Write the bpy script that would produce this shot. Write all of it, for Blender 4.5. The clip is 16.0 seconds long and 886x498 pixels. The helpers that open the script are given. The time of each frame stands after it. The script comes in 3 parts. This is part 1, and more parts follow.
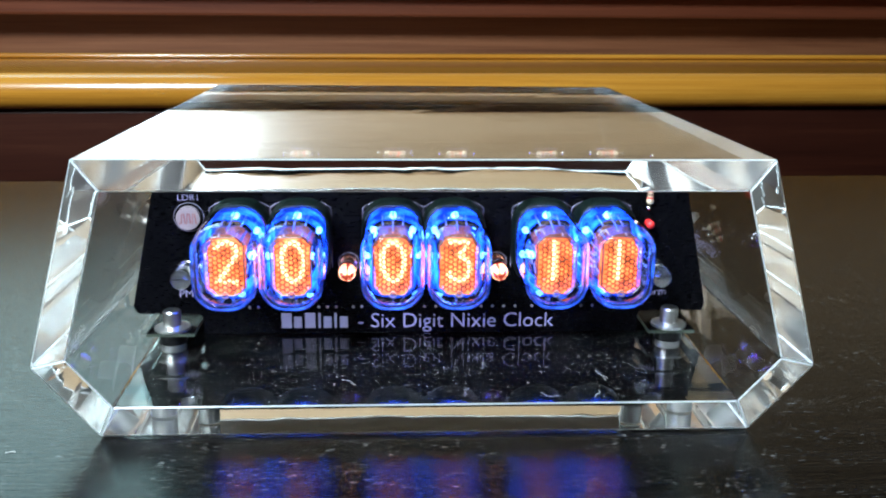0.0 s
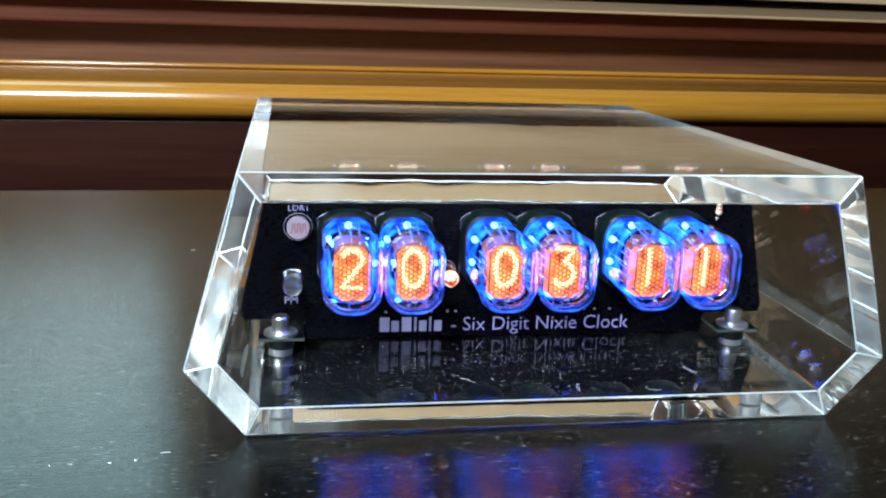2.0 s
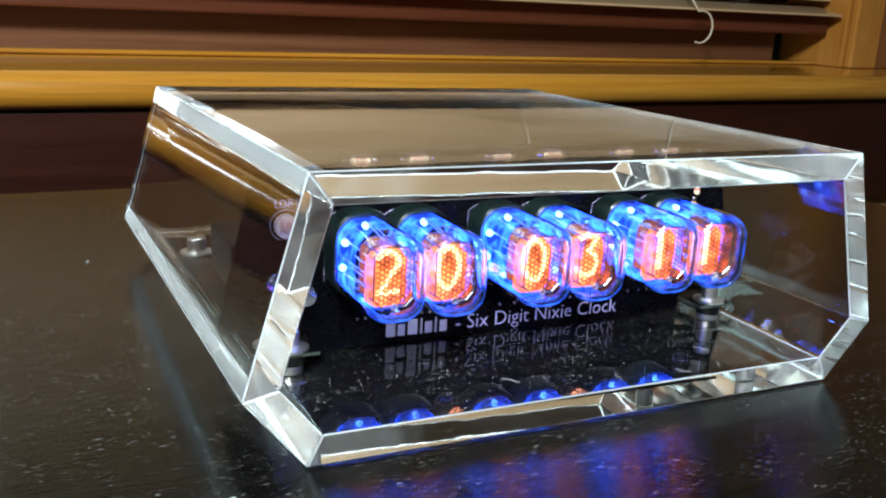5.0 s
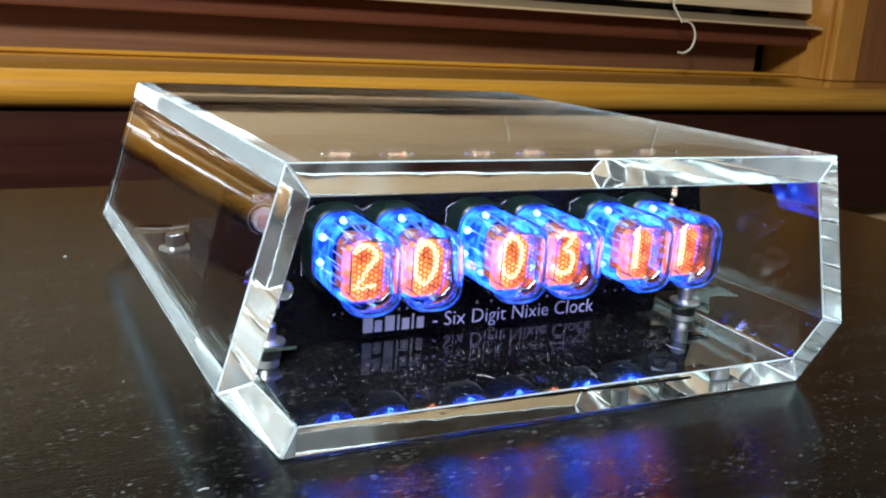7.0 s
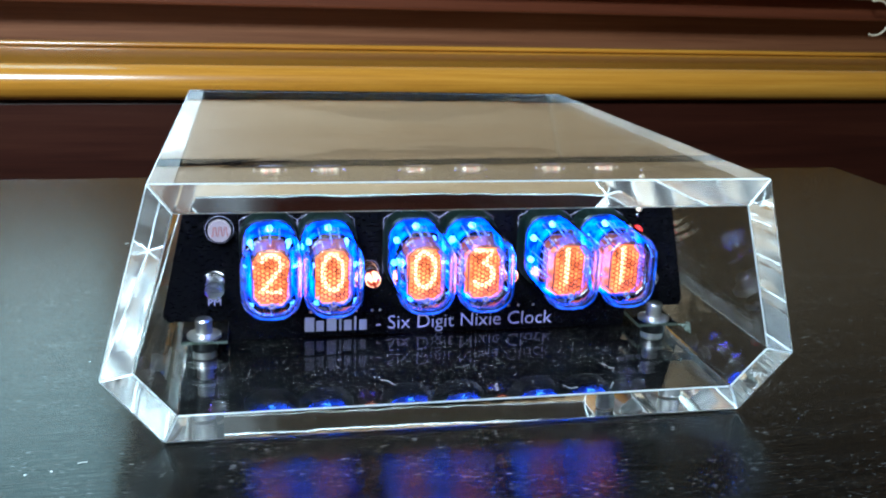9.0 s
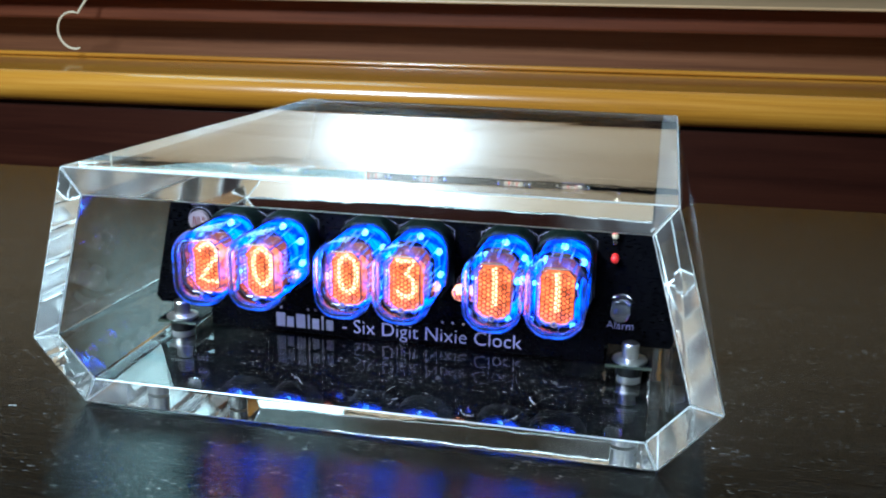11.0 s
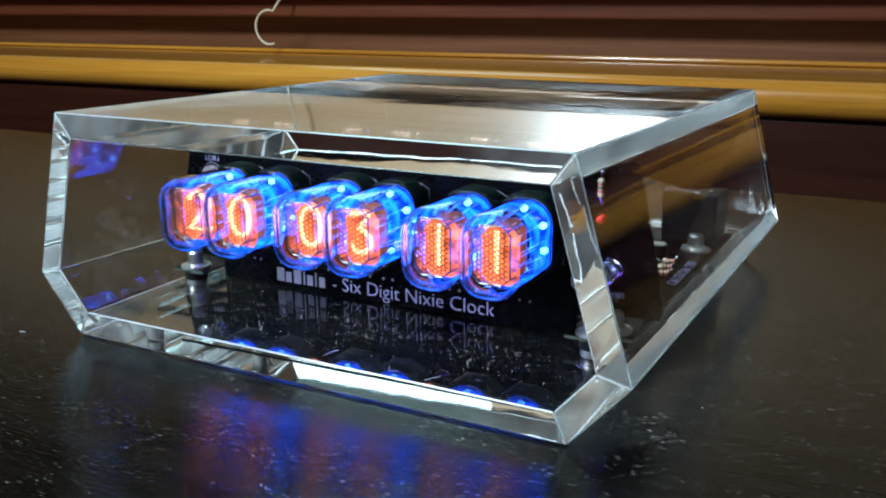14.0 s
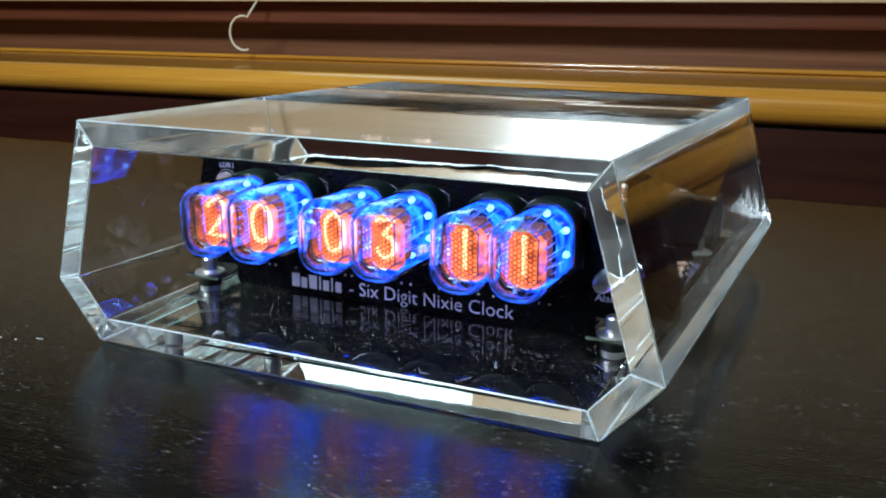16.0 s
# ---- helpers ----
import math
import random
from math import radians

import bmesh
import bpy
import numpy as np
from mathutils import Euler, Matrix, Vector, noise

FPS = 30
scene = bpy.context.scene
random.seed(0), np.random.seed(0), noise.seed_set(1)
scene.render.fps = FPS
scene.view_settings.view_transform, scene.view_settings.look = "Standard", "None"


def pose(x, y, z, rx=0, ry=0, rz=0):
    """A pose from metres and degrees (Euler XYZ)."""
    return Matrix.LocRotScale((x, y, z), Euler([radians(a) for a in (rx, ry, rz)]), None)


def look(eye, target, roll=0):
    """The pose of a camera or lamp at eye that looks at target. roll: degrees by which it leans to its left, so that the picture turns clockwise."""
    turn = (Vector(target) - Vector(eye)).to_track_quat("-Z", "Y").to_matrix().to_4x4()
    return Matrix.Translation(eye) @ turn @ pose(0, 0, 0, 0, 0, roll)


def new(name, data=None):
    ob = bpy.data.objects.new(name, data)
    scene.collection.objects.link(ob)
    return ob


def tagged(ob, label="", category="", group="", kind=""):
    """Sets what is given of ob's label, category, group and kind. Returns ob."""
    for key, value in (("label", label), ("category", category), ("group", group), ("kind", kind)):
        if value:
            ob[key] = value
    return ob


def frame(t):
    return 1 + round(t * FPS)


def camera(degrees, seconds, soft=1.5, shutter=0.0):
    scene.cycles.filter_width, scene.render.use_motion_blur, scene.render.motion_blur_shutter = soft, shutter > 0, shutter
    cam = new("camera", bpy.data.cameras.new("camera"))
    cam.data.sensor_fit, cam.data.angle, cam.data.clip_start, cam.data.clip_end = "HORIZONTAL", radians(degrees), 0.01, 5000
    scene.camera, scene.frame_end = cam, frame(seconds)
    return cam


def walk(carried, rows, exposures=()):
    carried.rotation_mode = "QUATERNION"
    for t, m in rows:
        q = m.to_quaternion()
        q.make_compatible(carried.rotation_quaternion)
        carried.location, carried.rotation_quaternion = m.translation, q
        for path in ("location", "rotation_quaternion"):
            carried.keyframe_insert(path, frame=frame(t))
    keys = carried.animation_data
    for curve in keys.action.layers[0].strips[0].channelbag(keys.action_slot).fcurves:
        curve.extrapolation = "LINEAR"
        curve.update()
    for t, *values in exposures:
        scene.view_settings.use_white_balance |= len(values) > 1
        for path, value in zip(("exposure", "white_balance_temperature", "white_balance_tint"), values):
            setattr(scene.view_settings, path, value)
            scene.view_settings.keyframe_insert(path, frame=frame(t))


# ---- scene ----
cam = camera(50.0, 16.0, soft=2.1)
PATH = [
    (0, (-0.009, -0.257, 0.131), (0.087, 1.662, -0.422), 0.6),
    (0.5, (-0.022, -0.26, 0.128), (0.107, 1.661, -0.413), 0.6),
    (1, (-0.034, -0.266, 0.13), (0.173, 1.647, -0.416), 1.5),
    (1.5, (-0.057, -0.27, 0.132), (0.207, 1.638, -0.407), 2.1),
    (2, (-0.082, -0.272, 0.135), (0.234, 1.631, -0.394), 2.2),
    (2.5, (-0.104, -0.265, 0.129), (0.373, 1.601, -0.409), 3.3),
    (3, (-0.12, -0.26, 0.132), (0.471, 1.576, -0.396), 3.6),
    (3.5, (-0.14, -0.249, 0.13), (0.559, 1.55, -0.394), 3.6),
    (6, (-0.171, -0.221, 0.129), (0.727, 1.487, -0.396), 3.7),
    (6.5, (-0.169, -0.222, 0.126), (0.755, 1.478, -0.382), 4.1),
    (7, (-0.168, -0.228, 0.126), (0.713, 1.491, -0.39), 4.2),
    (7.5, (-0.152, -0.238, 0.13), (0.7, 1.494, -0.395), 3.7),
    (8, (-0.13, -0.243, 0.131), (0.569, 1.542, -0.44), 2.7),
    (8.5, (-0.099, -0.262, 0.138), (0.493, 1.563, -0.425), 2.6),
    (9, (-0.067, -0.274, 0.148), (0.32, 1.597, -0.445), 2.2),
    (11.5, (0.122, -0.264, 0.139), (-0.488, 1.565, -0.393), -0.6),
    (12, (0.145, -0.26, 0.131), (-0.61, 1.516, -0.397), -1.9),
    (12.5, (0.161, -0.238, 0.121), (-0.645, 1.507, -0.432), -0.9),
    (13, (0.169, -0.236, 0.126), (-0.733, 1.478, -0.372), -1.3),
    (13.5, (0.179, -0.236, 0.127), (-0.771, 1.443, -0.401), -1.1),
    (14, (0.183, -0.228, 0.124), (-0.743, 1.463, -0.409), -0.5),
    (14.5, (0.184, -0.224, 0.124), (-0.75, 1.457, -0.425), -0.5),
    (15, (0.179, -0.229, 0.123), (-0.697, 1.489, -0.409), -0.1),
    (15.5, (0.172, -0.24, 0.124), (-0.688, 1.488, -0.399), -0.1),
    (16, (0.166, -0.245, 0.126), (-0.679, 1.491, -0.397), -0.1),
]
walk(cam, [(t, look(eye, target, roll)) for t, eye, target, roll in PATH], [(0, 0.0, 6500, 8), (1.5, 0.0, 6300, 7), (3.5, -0.1, 7050, 11), (7, 0.05, 6750, 9), (9.2, 0.0, 5900, 4), (12.5, -0.42, 6050, 5), (16, -0.48, 6450, 6)])

# ---- world and light ----
world = bpy.data.worlds.new("room_world")
scene.world = world
world.use_nodes = True
world.node_tree.nodes["Background"].inputs[0].default_value = (1.0, 0.82, 0.62, 1)
world.node_tree.nodes["Background"].inputs[1].default_value = 0.01


def shaded_lamp(name, at, target, size, power, colour):
    d = bpy.data.lights.new(name, "AREA")
    d.shape, d.size, d.energy, d.color = "DISK", size, power, colour
    ob = new(name, d)
    ob.matrix_world = look(at, target)
    return ob


shaded_lamp("room_lamp", (-0.43, -0.50, 0.84), (-0.20, 0.40, 0.05), 0.26, 32.0, (0.80, 0.97, 1.08))

# Added unseen cool panel before the slats, for the mirrored glare at the left
d = bpy.data.lights.new("cool_panel_light", "AREA")
d.shape, d.size, d.size_y, d.energy, d.color = "RECTANGLE", 0.33, 0.44, 1.35, (0.58, 1.0, 1.10)
new("cool_panel_light", d).matrix_world = look((-0.375, 0.67, 0.42), (-0.34, 0.0, 0.40))

# clear plastic needs long light paths
scene.cycles.max_bounces = 20
scene.cycles.glossy_bounces = 16
scene.cycles.transmission_bounces = 20

# ---- materials ----


def mat(name, colour=(0.8, 0.8, 0.8), rough=0.5, metal=0.0, **more):
    m = bpy.data.materials.new(name)
    m.use_nodes = True
    p = m.node_tree.nodes["Principled BSDF"]
    p.inputs["Base Color"].default_value = (*colour, 1)
    p.inputs["Roughness"].default_value = rough
    p.inputs["Metallic"].default_value = metal
    for k, v in more.items():
        p.inputs[k.replace("_", " ")].default_value = v
    return m


def node(m, kind, **ins):
    n = m.node_tree.nodes.new(kind)
    for k, v in ins.items():
        n.inputs[k.replace("_", " ")].default_value = v
    return n


def link(m, a, out, b, inp):
    m.node_tree.links.new(a.outputs[out], b.inputs[inp])


def ramp(m, stops):
    r = m.node_tree.nodes.new("ShaderNodeValToRGB")
    e = r.color_ramp.elements
    while len(e) < len(stops):
        e.new(0.5)
    for el, (pos, c) in zip(e, stops):
        el.position, el.color = pos, (*c, 1)
    return r


def wood(name, dark, mid, light, rough, scale=(3, 40, 40), bump=0.15, rough_var=0.1, coat=0.0, fine=1.0):
    """Varnished wood with its grain along x."""
    m = mat(name, mid, rough, Coat_Weight=coat, Coat_Roughness=0.16)
    p = m.node_tree.nodes["Principled BSDF"]
    co = node(m, "ShaderNodeTexCoord")
    mp = node(m, "ShaderNodeMapping")
    mp.inputs["Scale"].default_value = scale
    link(m, co, "Object", mp, "Vector")
    n1 = node(m, "ShaderNodeTexNoise", Scale=1.6, Detail=6.0, Roughness=0.6, Distortion=0.6)
    link(m, mp, 0, n1, "Vector")
    mp2 = node(m, "ShaderNodeMapping")
    mp2.inputs["Scale"].default_value = (scale[0] * 3, scale[1] * 9 * fine, scale[2] * 9 * fine)
    link(m, co, "Object", mp2, "Vector")
    n2 = node(m, "ShaderNodeTexNoise", Scale=2.0, Detail=4.0, Roughness=0.7)
    link(m, mp2, 0, n2, "Vector")
    mix = node(m, "ShaderNodeMix")
    mix.data_type = "FLOAT"
    mix.inputs[0].default_value = 0.42
    link(m, n1, "Fac", mix, 2)
    link(m, n2, "Fac", mix, 3)
    r = ramp(m, [(0.34, dark), (0.5, mid), (0.66, light)])
    link(m, mix, 0, r, "Fac")
    link(m, r, 0, p, "Base Color")
    b = node(m, "ShaderNodeBump", Strength=bump, Distance=0.0004)
    link(m, n2, "Fac", b, "Height")
    link(m, b, 0, p, "Normal")
    mr = node(m, "ShaderNodeMapRange", From_Min=0.3, From_Max=0.7, To_Min=rough - rough_var / 2, To_Max=rough + rough_var / 2)
    link(m, mix, 0, mr, "Value")
    link(m, mr, 0, p, "Roughness")
    return m


M_STOOL = wood("amber_pine", (0.33, 0.122, 0.014), (0.49, 0.20, 0.022), (0.60, 0.28, 0.04), 0.24, (1.2, 26, 26), 0.06, 0.06, 0.9)
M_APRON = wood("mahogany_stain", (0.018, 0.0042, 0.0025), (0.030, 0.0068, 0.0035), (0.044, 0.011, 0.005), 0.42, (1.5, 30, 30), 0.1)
M_SASH = wood("brown_sash", (0.10, 0.034, 0.015), (0.155, 0.056, 0.024), (0.20, 0.078, 0.035), 0.5, (1.4, 34, 34), 0.08)
M_RAIL = wood("red_brown_rail", (0.06, 0.014, 0.007), (0.10, 0.026, 0.011), (0.14, 0.04, 0.017), 0.45, (1.4, 34, 34), 0.08)
M_SLAT = wood("tan_slat", (0.47, 0.285, 0.15), (0.56, 0.365, 0.205), (0.65, 0.445, 0.27), 0.3, (1.6, 30, 30), 0.05, 0.05, 1.0)
M_SLAT.node_tree.nodes["Principled BSDF"].inputs["Coat Roughness"].default_value = 0.19
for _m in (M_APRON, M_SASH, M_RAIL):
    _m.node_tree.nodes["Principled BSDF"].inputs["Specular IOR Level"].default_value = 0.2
M_CASING = wood("amber_casing", (0.38, 0.135, 0.020), (0.48, 0.19, 0.034), (0.55, 0.245, 0.055), 0.35, (24, 24, 1.4), 0.05)
M_CASING_DARK = wood("brown_casing", (0.16, 0.05, 0.014), (0.22, 0.075, 0.022), (0.28, 0.10, 0.03), 0.4, (24, 24, 1.4), 0.05)


def table_material():
    """Espresso wood, open pores along x: fine grooves that catch the light and pale flecks in them."""
    m = wood("espresso_wood", (0.0012, 0.0012, 0.0012), (0.0025, 0.0024, 0.0023), (0.0065, 0.006, 0.0056), 0.10, (5, 80, 80), 0.16, 0.06, 0.0, 0.55)
    p = m.node_tree.nodes["Principled BSDF"]
    p.inputs["Specular IOR Level"].default_value = 0.25
    p.inputs["Specular Tint"].default_value = (0.92, 0.98, 1.0, 1)
    co = node(m, "ShaderNodeTexCoord")

    def grain(scale, lo, hi, detail=2.0):
        mp = node(m, "ShaderNodeMapping")
        mp.inputs["Scale"].default_value = scale
        link(m, co, "Object", mp, "Vector")
        v = node(m, "ShaderNodeTexNoise", Scale=1.0, Detail=detail, Roughness=0.6)
        link(m, mp, 0, v, "Vector")
        r = ramp(m, [(lo, (0, 0, 0)), (hi, (1, 1, 1))])
        link(m, v, "Fac", r, "Fac")
        return r

    def times(a, b):
        mul = node(m, "ShaderNodeMath")
        mul.operation = "MULTIPLY"
        link(m, a, 0, mul, 0)
        link(m, b, 0, mul, 1)
        return mul

    flecks = times(grain((300, 1700, 1), 0.635, 0.70), grain((40, 90, 1), 0.42, 0.66, 3.0))
    mix = node(m, "ShaderNodeMix")
    mix.data_type = "RGBA"
    m.node_tree.links.new(p.inputs["Base Color"].links[0].from_socket, mix.inputs[6])
    mix.inputs[7].default_value = (0.23, 0.23, 0.22, 1)
    link(m, flecks, 0, mix, 0)
    link(m, mix, 2, p, "Base Color")
    # pores as shallow grooves, long and close
    old = p.inputs["Normal"].links[0].from_node
    grooves = grain((60, 1300, 1), 0.30, 0.70, 3.0)
    b = node(m, "ShaderNodeBump", Strength=0.16, Distance=0.0003)
    link(m, grooves, 0, b, "Height")
    m.node_tree.links.new(old.outputs[0], b.inputs["Normal"])
    link(m, b, 0, p, "Normal")
    return m


M_TABLE = table_material()


def plaster(name, colour, rough=0.85):
    m = mat(name, colour, rough)
    p = m.node_tree.nodes["Principled BSDF"]
    n = node(m, "ShaderNodeTexNoise", Scale=5.0, Detail=6.0)
    r = ramp(m, [(0.35, tuple(c * 0.9 for c in colour)), (0.65, tuple(min(1, c * 1.06) for c in colour))])
    link(m, n, "Fac", r, "Fac")
    link(m, r, 0, p, "Base Color")
    n2 = node(m, "ShaderNodeTexNoise", Scale=160.0, Detail=3.0)
    b = node(m, "ShaderNodeBump", Strength=0.2, Distance=0.001)
    link(m, n2, "Fac", b, "Height")
    link(m, b, 0, p, "Normal")
    return m


M_WALL = plaster("tan_wall", (0.50, 0.32, 0.15))
M_ROOM = plaster("room_wall", (0.34, 0.32, 0.29))
M_CEIL = plaster("ceiling_paint", (0.5, 0.5, 0.49))
M_FLOOR = wood("floor_wood", (0.10, 0.05, 0.025), (0.16, 0.08, 0.04), (0.22, 0.12, 0.06), 0.4, (2, 12, 12))
M_NIGHT = mat("night_glass", (0.004, 0.004, 0.005), 0.03)


def acrylic_material():
    m = mat("clear_acrylic", (0.965, 0.985, 0.985), 0.0, IOR=1.49, Transmission_Weight=1.0)
    p = m.node_tree.nodes["Principled BSDF"]
    n = node(m, "ShaderNodeTexNoise", Scale=14.0, Detail=2.0)
    b = node(m, "ShaderNodeBump", Strength=0.012, Distance=0.0006)
    link(m, n, "Fac", b, "Height")
    link(m, b, 0, p, "Normal")
    return m


M_ACRYLIC = acrylic_material()


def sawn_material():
    """Cut and flame-polished edges: wavy, clear along the long runs; pale mottle painted near the corners for internal
    reflections.
    """
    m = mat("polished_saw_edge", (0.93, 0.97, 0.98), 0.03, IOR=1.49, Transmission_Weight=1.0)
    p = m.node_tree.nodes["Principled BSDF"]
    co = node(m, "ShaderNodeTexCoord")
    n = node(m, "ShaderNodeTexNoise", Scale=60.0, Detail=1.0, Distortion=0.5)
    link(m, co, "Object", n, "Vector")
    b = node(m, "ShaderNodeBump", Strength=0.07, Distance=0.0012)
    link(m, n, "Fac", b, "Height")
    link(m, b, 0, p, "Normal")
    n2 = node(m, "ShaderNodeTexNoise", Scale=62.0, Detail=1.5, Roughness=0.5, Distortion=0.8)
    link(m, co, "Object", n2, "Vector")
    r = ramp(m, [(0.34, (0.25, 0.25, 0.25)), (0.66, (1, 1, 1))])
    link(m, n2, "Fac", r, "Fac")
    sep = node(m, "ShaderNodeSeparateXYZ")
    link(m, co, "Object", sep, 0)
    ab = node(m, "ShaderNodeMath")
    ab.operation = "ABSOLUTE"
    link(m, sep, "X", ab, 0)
    corner_glint = node(m, "ShaderNodeMapRange", From_Min=0.060, From_Max=0.074, To_Min=0.0, To_Max=0.13)
    link(m, ab, 0, corner_glint, "Value")
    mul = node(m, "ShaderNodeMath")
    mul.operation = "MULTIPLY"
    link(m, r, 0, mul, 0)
    link(m, corner_glint, 0, mul, 1)
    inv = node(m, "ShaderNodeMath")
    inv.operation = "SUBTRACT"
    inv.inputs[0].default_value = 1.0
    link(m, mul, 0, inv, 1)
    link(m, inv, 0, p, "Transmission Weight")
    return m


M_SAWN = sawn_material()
# Bevels made pale and part opaque: bright edge glints put into the colour.
M_ARRIS = mat("pale_arris", (0.86, 0.92, 0.94), 0.3, IOR=1.49, Transmission_Weight=0.65)
M_JOINT = mat("cemented_joint", (0.93, 0.96, 0.97), 0.10, IOR=1.49, Transmission_Weight=0.95)
M_GLASS = mat("tube_glass", (0.97, 0.98, 1.0), 0.01, IOR=1.45, Transmission_Weight=1.0)
M_LED_CLEAR = mat("clear_epoxy", (0.94, 0.96, 1.0), 0.0, IOR=1.5, Transmission_Weight=1.0)


def pcb_material():
    m = mat("black_soldermask", (0.002, 0.002, 0.003), 0.25, Specular_IOR_Level=0.03)
    p = m.node_tree.nodes["Principled BSDF"]
    n = node(m, "ShaderNodeTexNoise", Scale=90.0, Detail=4.0)
    r = ramp(m, [(0.4, (0.0006, 0.0006, 0.001)), (0.65, (0.0022, 0.0022, 0.003))])
    link(m, n, "Fac", r, "Fac")
    link(m, r, 0, p, "Base Color")
    b = node(m, "ShaderNodeBump", Strength=0.0005, Distance=0.0001)
    link(m, n, "Fac", b, "Height")
    link(m, b, 0, p, "Normal")
    return m


M_PCB = pcb_material()
M_PCB_EDGE = mat("fibreglass_edge", (0.014, 0.022, 0.013), 0.5)
# White print with the tubes' blue light put into its colour as lavender.
M_SILK = mat("blue_tinted_silkscreen", (0.165, 0.145, 0.26), 0.6)
M_SILK_DIM = mat("thin_silkscreen", (0.10, 0.09, 0.14), 0.6)
M_STEEL = mat("machined_steel", (0.70, 0.69, 0.67), 0.34, 1.0)
M_SCREW = mat("dull_screw_steel", (0.42, 0.40, 0.38), 0.3, 1.0)
M_DARKSTEEL = mat("grey_nickel", (0.24, 0.22, 0.21), 0.35, 1.0)
M_SOLDER = mat("solder", (0.88, 0.88, 0.88), 0.18, 1.0)
M_BLACK = mat("black_plastic", (0.0025, 0.0025, 0.003), 0.4, Specular_IOR_Level=0.15)
M_SOCKET = mat("dark_green_socket", (0.0015, 0.004, 0.0035), 0.35, Specular_IOR_Level=0.2)
M_BEIGE = mat("beige_resistor", (0.32, 0.26, 0.18), 0.4)
M_BAND_R = mat("red_band", (0.45, 0.03, 0.02), 0.4)
M_BAND_D = mat("brown_band", (0.06, 0.03, 0.02), 0.4)
M_RED_LED = mat("red_epoxy", (0.5, 0.02, 0.02), 0.15)
M_LDR = mat("pale_ceramic", (0.15, 0.12, 0.14), 0.3)
M_LDR_TRACK = mat("cadmium_track", (0.16, 0.05, 0.05), 0.4)
M_CORD = mat("beige_cord", (0.60, 0.50, 0.36), 0.8)
M_DUST = mat("pale_lint", (0.75, 0.75, 0.72), 0.9)
M_SHELL = mat("blue_plastic", (0.05, 0.13, 0.45), 0.4)


def emitter(name, colour, strength, clear=0.0, mottled=False, peak=2.4):
    m = bpy.data.materials.new(name)
    m.use_nodes = True
    t = m.node_tree
    t.nodes.remove(t.nodes["Principled BSDF"])
    out = t.nodes["Material Output"]
    e = node(m, "ShaderNodeEmission", Strength=strength)
    e.inputs["Color"].default_value = (*colour, 1)
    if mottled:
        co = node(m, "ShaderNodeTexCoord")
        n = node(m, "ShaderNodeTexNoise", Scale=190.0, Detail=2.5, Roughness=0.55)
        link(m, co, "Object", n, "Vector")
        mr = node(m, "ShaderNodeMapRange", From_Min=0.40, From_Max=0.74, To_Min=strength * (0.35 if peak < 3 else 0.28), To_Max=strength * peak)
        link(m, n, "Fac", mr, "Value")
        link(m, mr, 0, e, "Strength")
    if clear > 0:
        tr = node(m, "ShaderNodeBsdfTransparent")
        mx = node(m, "ShaderNodeMixShader")
        mx.inputs[0].default_value = clear
        link(m, e, 0, mx, 1)
        link(m, tr, 0, mx, 2)
        link(m, mx, 0, out, "Surface")
    else:
        link(m, e, 0, out, "Surface")
    return m


M_DIGIT = emitter("neon_cathode", (1.0, 0.55, 0.28), 8.0)
# Bloom round the digits, built as a see-through emissive shell.
M_HALO = emitter("digit_bloom", (1.0, 0.30, 0.12), 4.5, 0.66)
M_NEON_GAS = emitter("neon_gas_glow", (1.0, 0.17, 0.050), 2.4, 0.12, True)
M_NEON_THIN = emitter("thin_neon_gas_glow", (1.0, 0.17, 0.055), 4.0, 0.90, True)
# Glass given its own emission and bright spots, in place of scattered backlight.
M_BLUE = emitter("blue_emissive_shell", (0.006, 0.070, 1.0), 20.0, 0.76, True, 4.0)
M_BLUE_RIM = emitter("blue_emissive_ring", (0.010, 0.120, 1.0), 2.3, 0.82, True, 4.0)
M_BLUE_LED = emitter("blue_led", (0.05, 0.20, 1.0), 45.0)
M_NEON_DOT = emitter("neon_lamp", (1.0, 0.42, 0.24), 7.0)
M_NEON_BULB = emitter("neon_bulb_glow", (1.0, 0.09, 0.05), 1.1, 0.75)

# ---- building helpers ----


def part(name, bm, material, parent, label="", at=None):
    me = bpy.data.meshes.new(name)
    bm.to_mesh(me)
    bm.free()
    return part_mesh(name, me, material, parent, label, at)


def part_mesh(name, me, material, parent, label="", at=None):
    if material is not None and not me.materials:
        me.materials.append(material)
    ob = new(name, me)
    ob.parent = parent
    if at is not None:
        ob.matrix_basis = at
    if label:
        tagged(ob, label)
    return ob


def smooth(ob, angle=40):
    ob.data.shade_smooth()
    ob.data.set_sharp_from_angle(angle=radians(angle))
    return ob


def box(x0, x1, y0, y1, z0, z1, bevel=0.0, seg=2, bm=None):
    bm = bm or bmesh.new()
    r = bmesh.ops.create_cube(bm, size=1, matrix=Matrix.LocRotScale(((x0 + x1) / 2, (y0 + y1) / 2, (z0 + z1) / 2), None, (x1 - x0, y1 - y0, z1 - z0)))
    if bevel:
        es = {e for v in r["verts"] for e in v.link_edges}
        bmesh.ops.bevel(bm, geom=list(es), offset=bevel, segments=seg, profile=0.5, affect="EDGES")
    return bm


def cyl(bm, r, p0, p1, seg=20, r2=None):
    p0, p1 = Vector(p0), Vector(p1)
    d = p1 - p0
    m = Matrix.Translation((p0 + p1) / 2) @ d.to_track_quat("Z", "Y").to_matrix().to_4x4()
    return bmesh.ops.create_cone(bm, cap_ends=True, segments=seg, radius1=r, radius2=r if r2 is None else r2, depth=d.length, matrix=m)


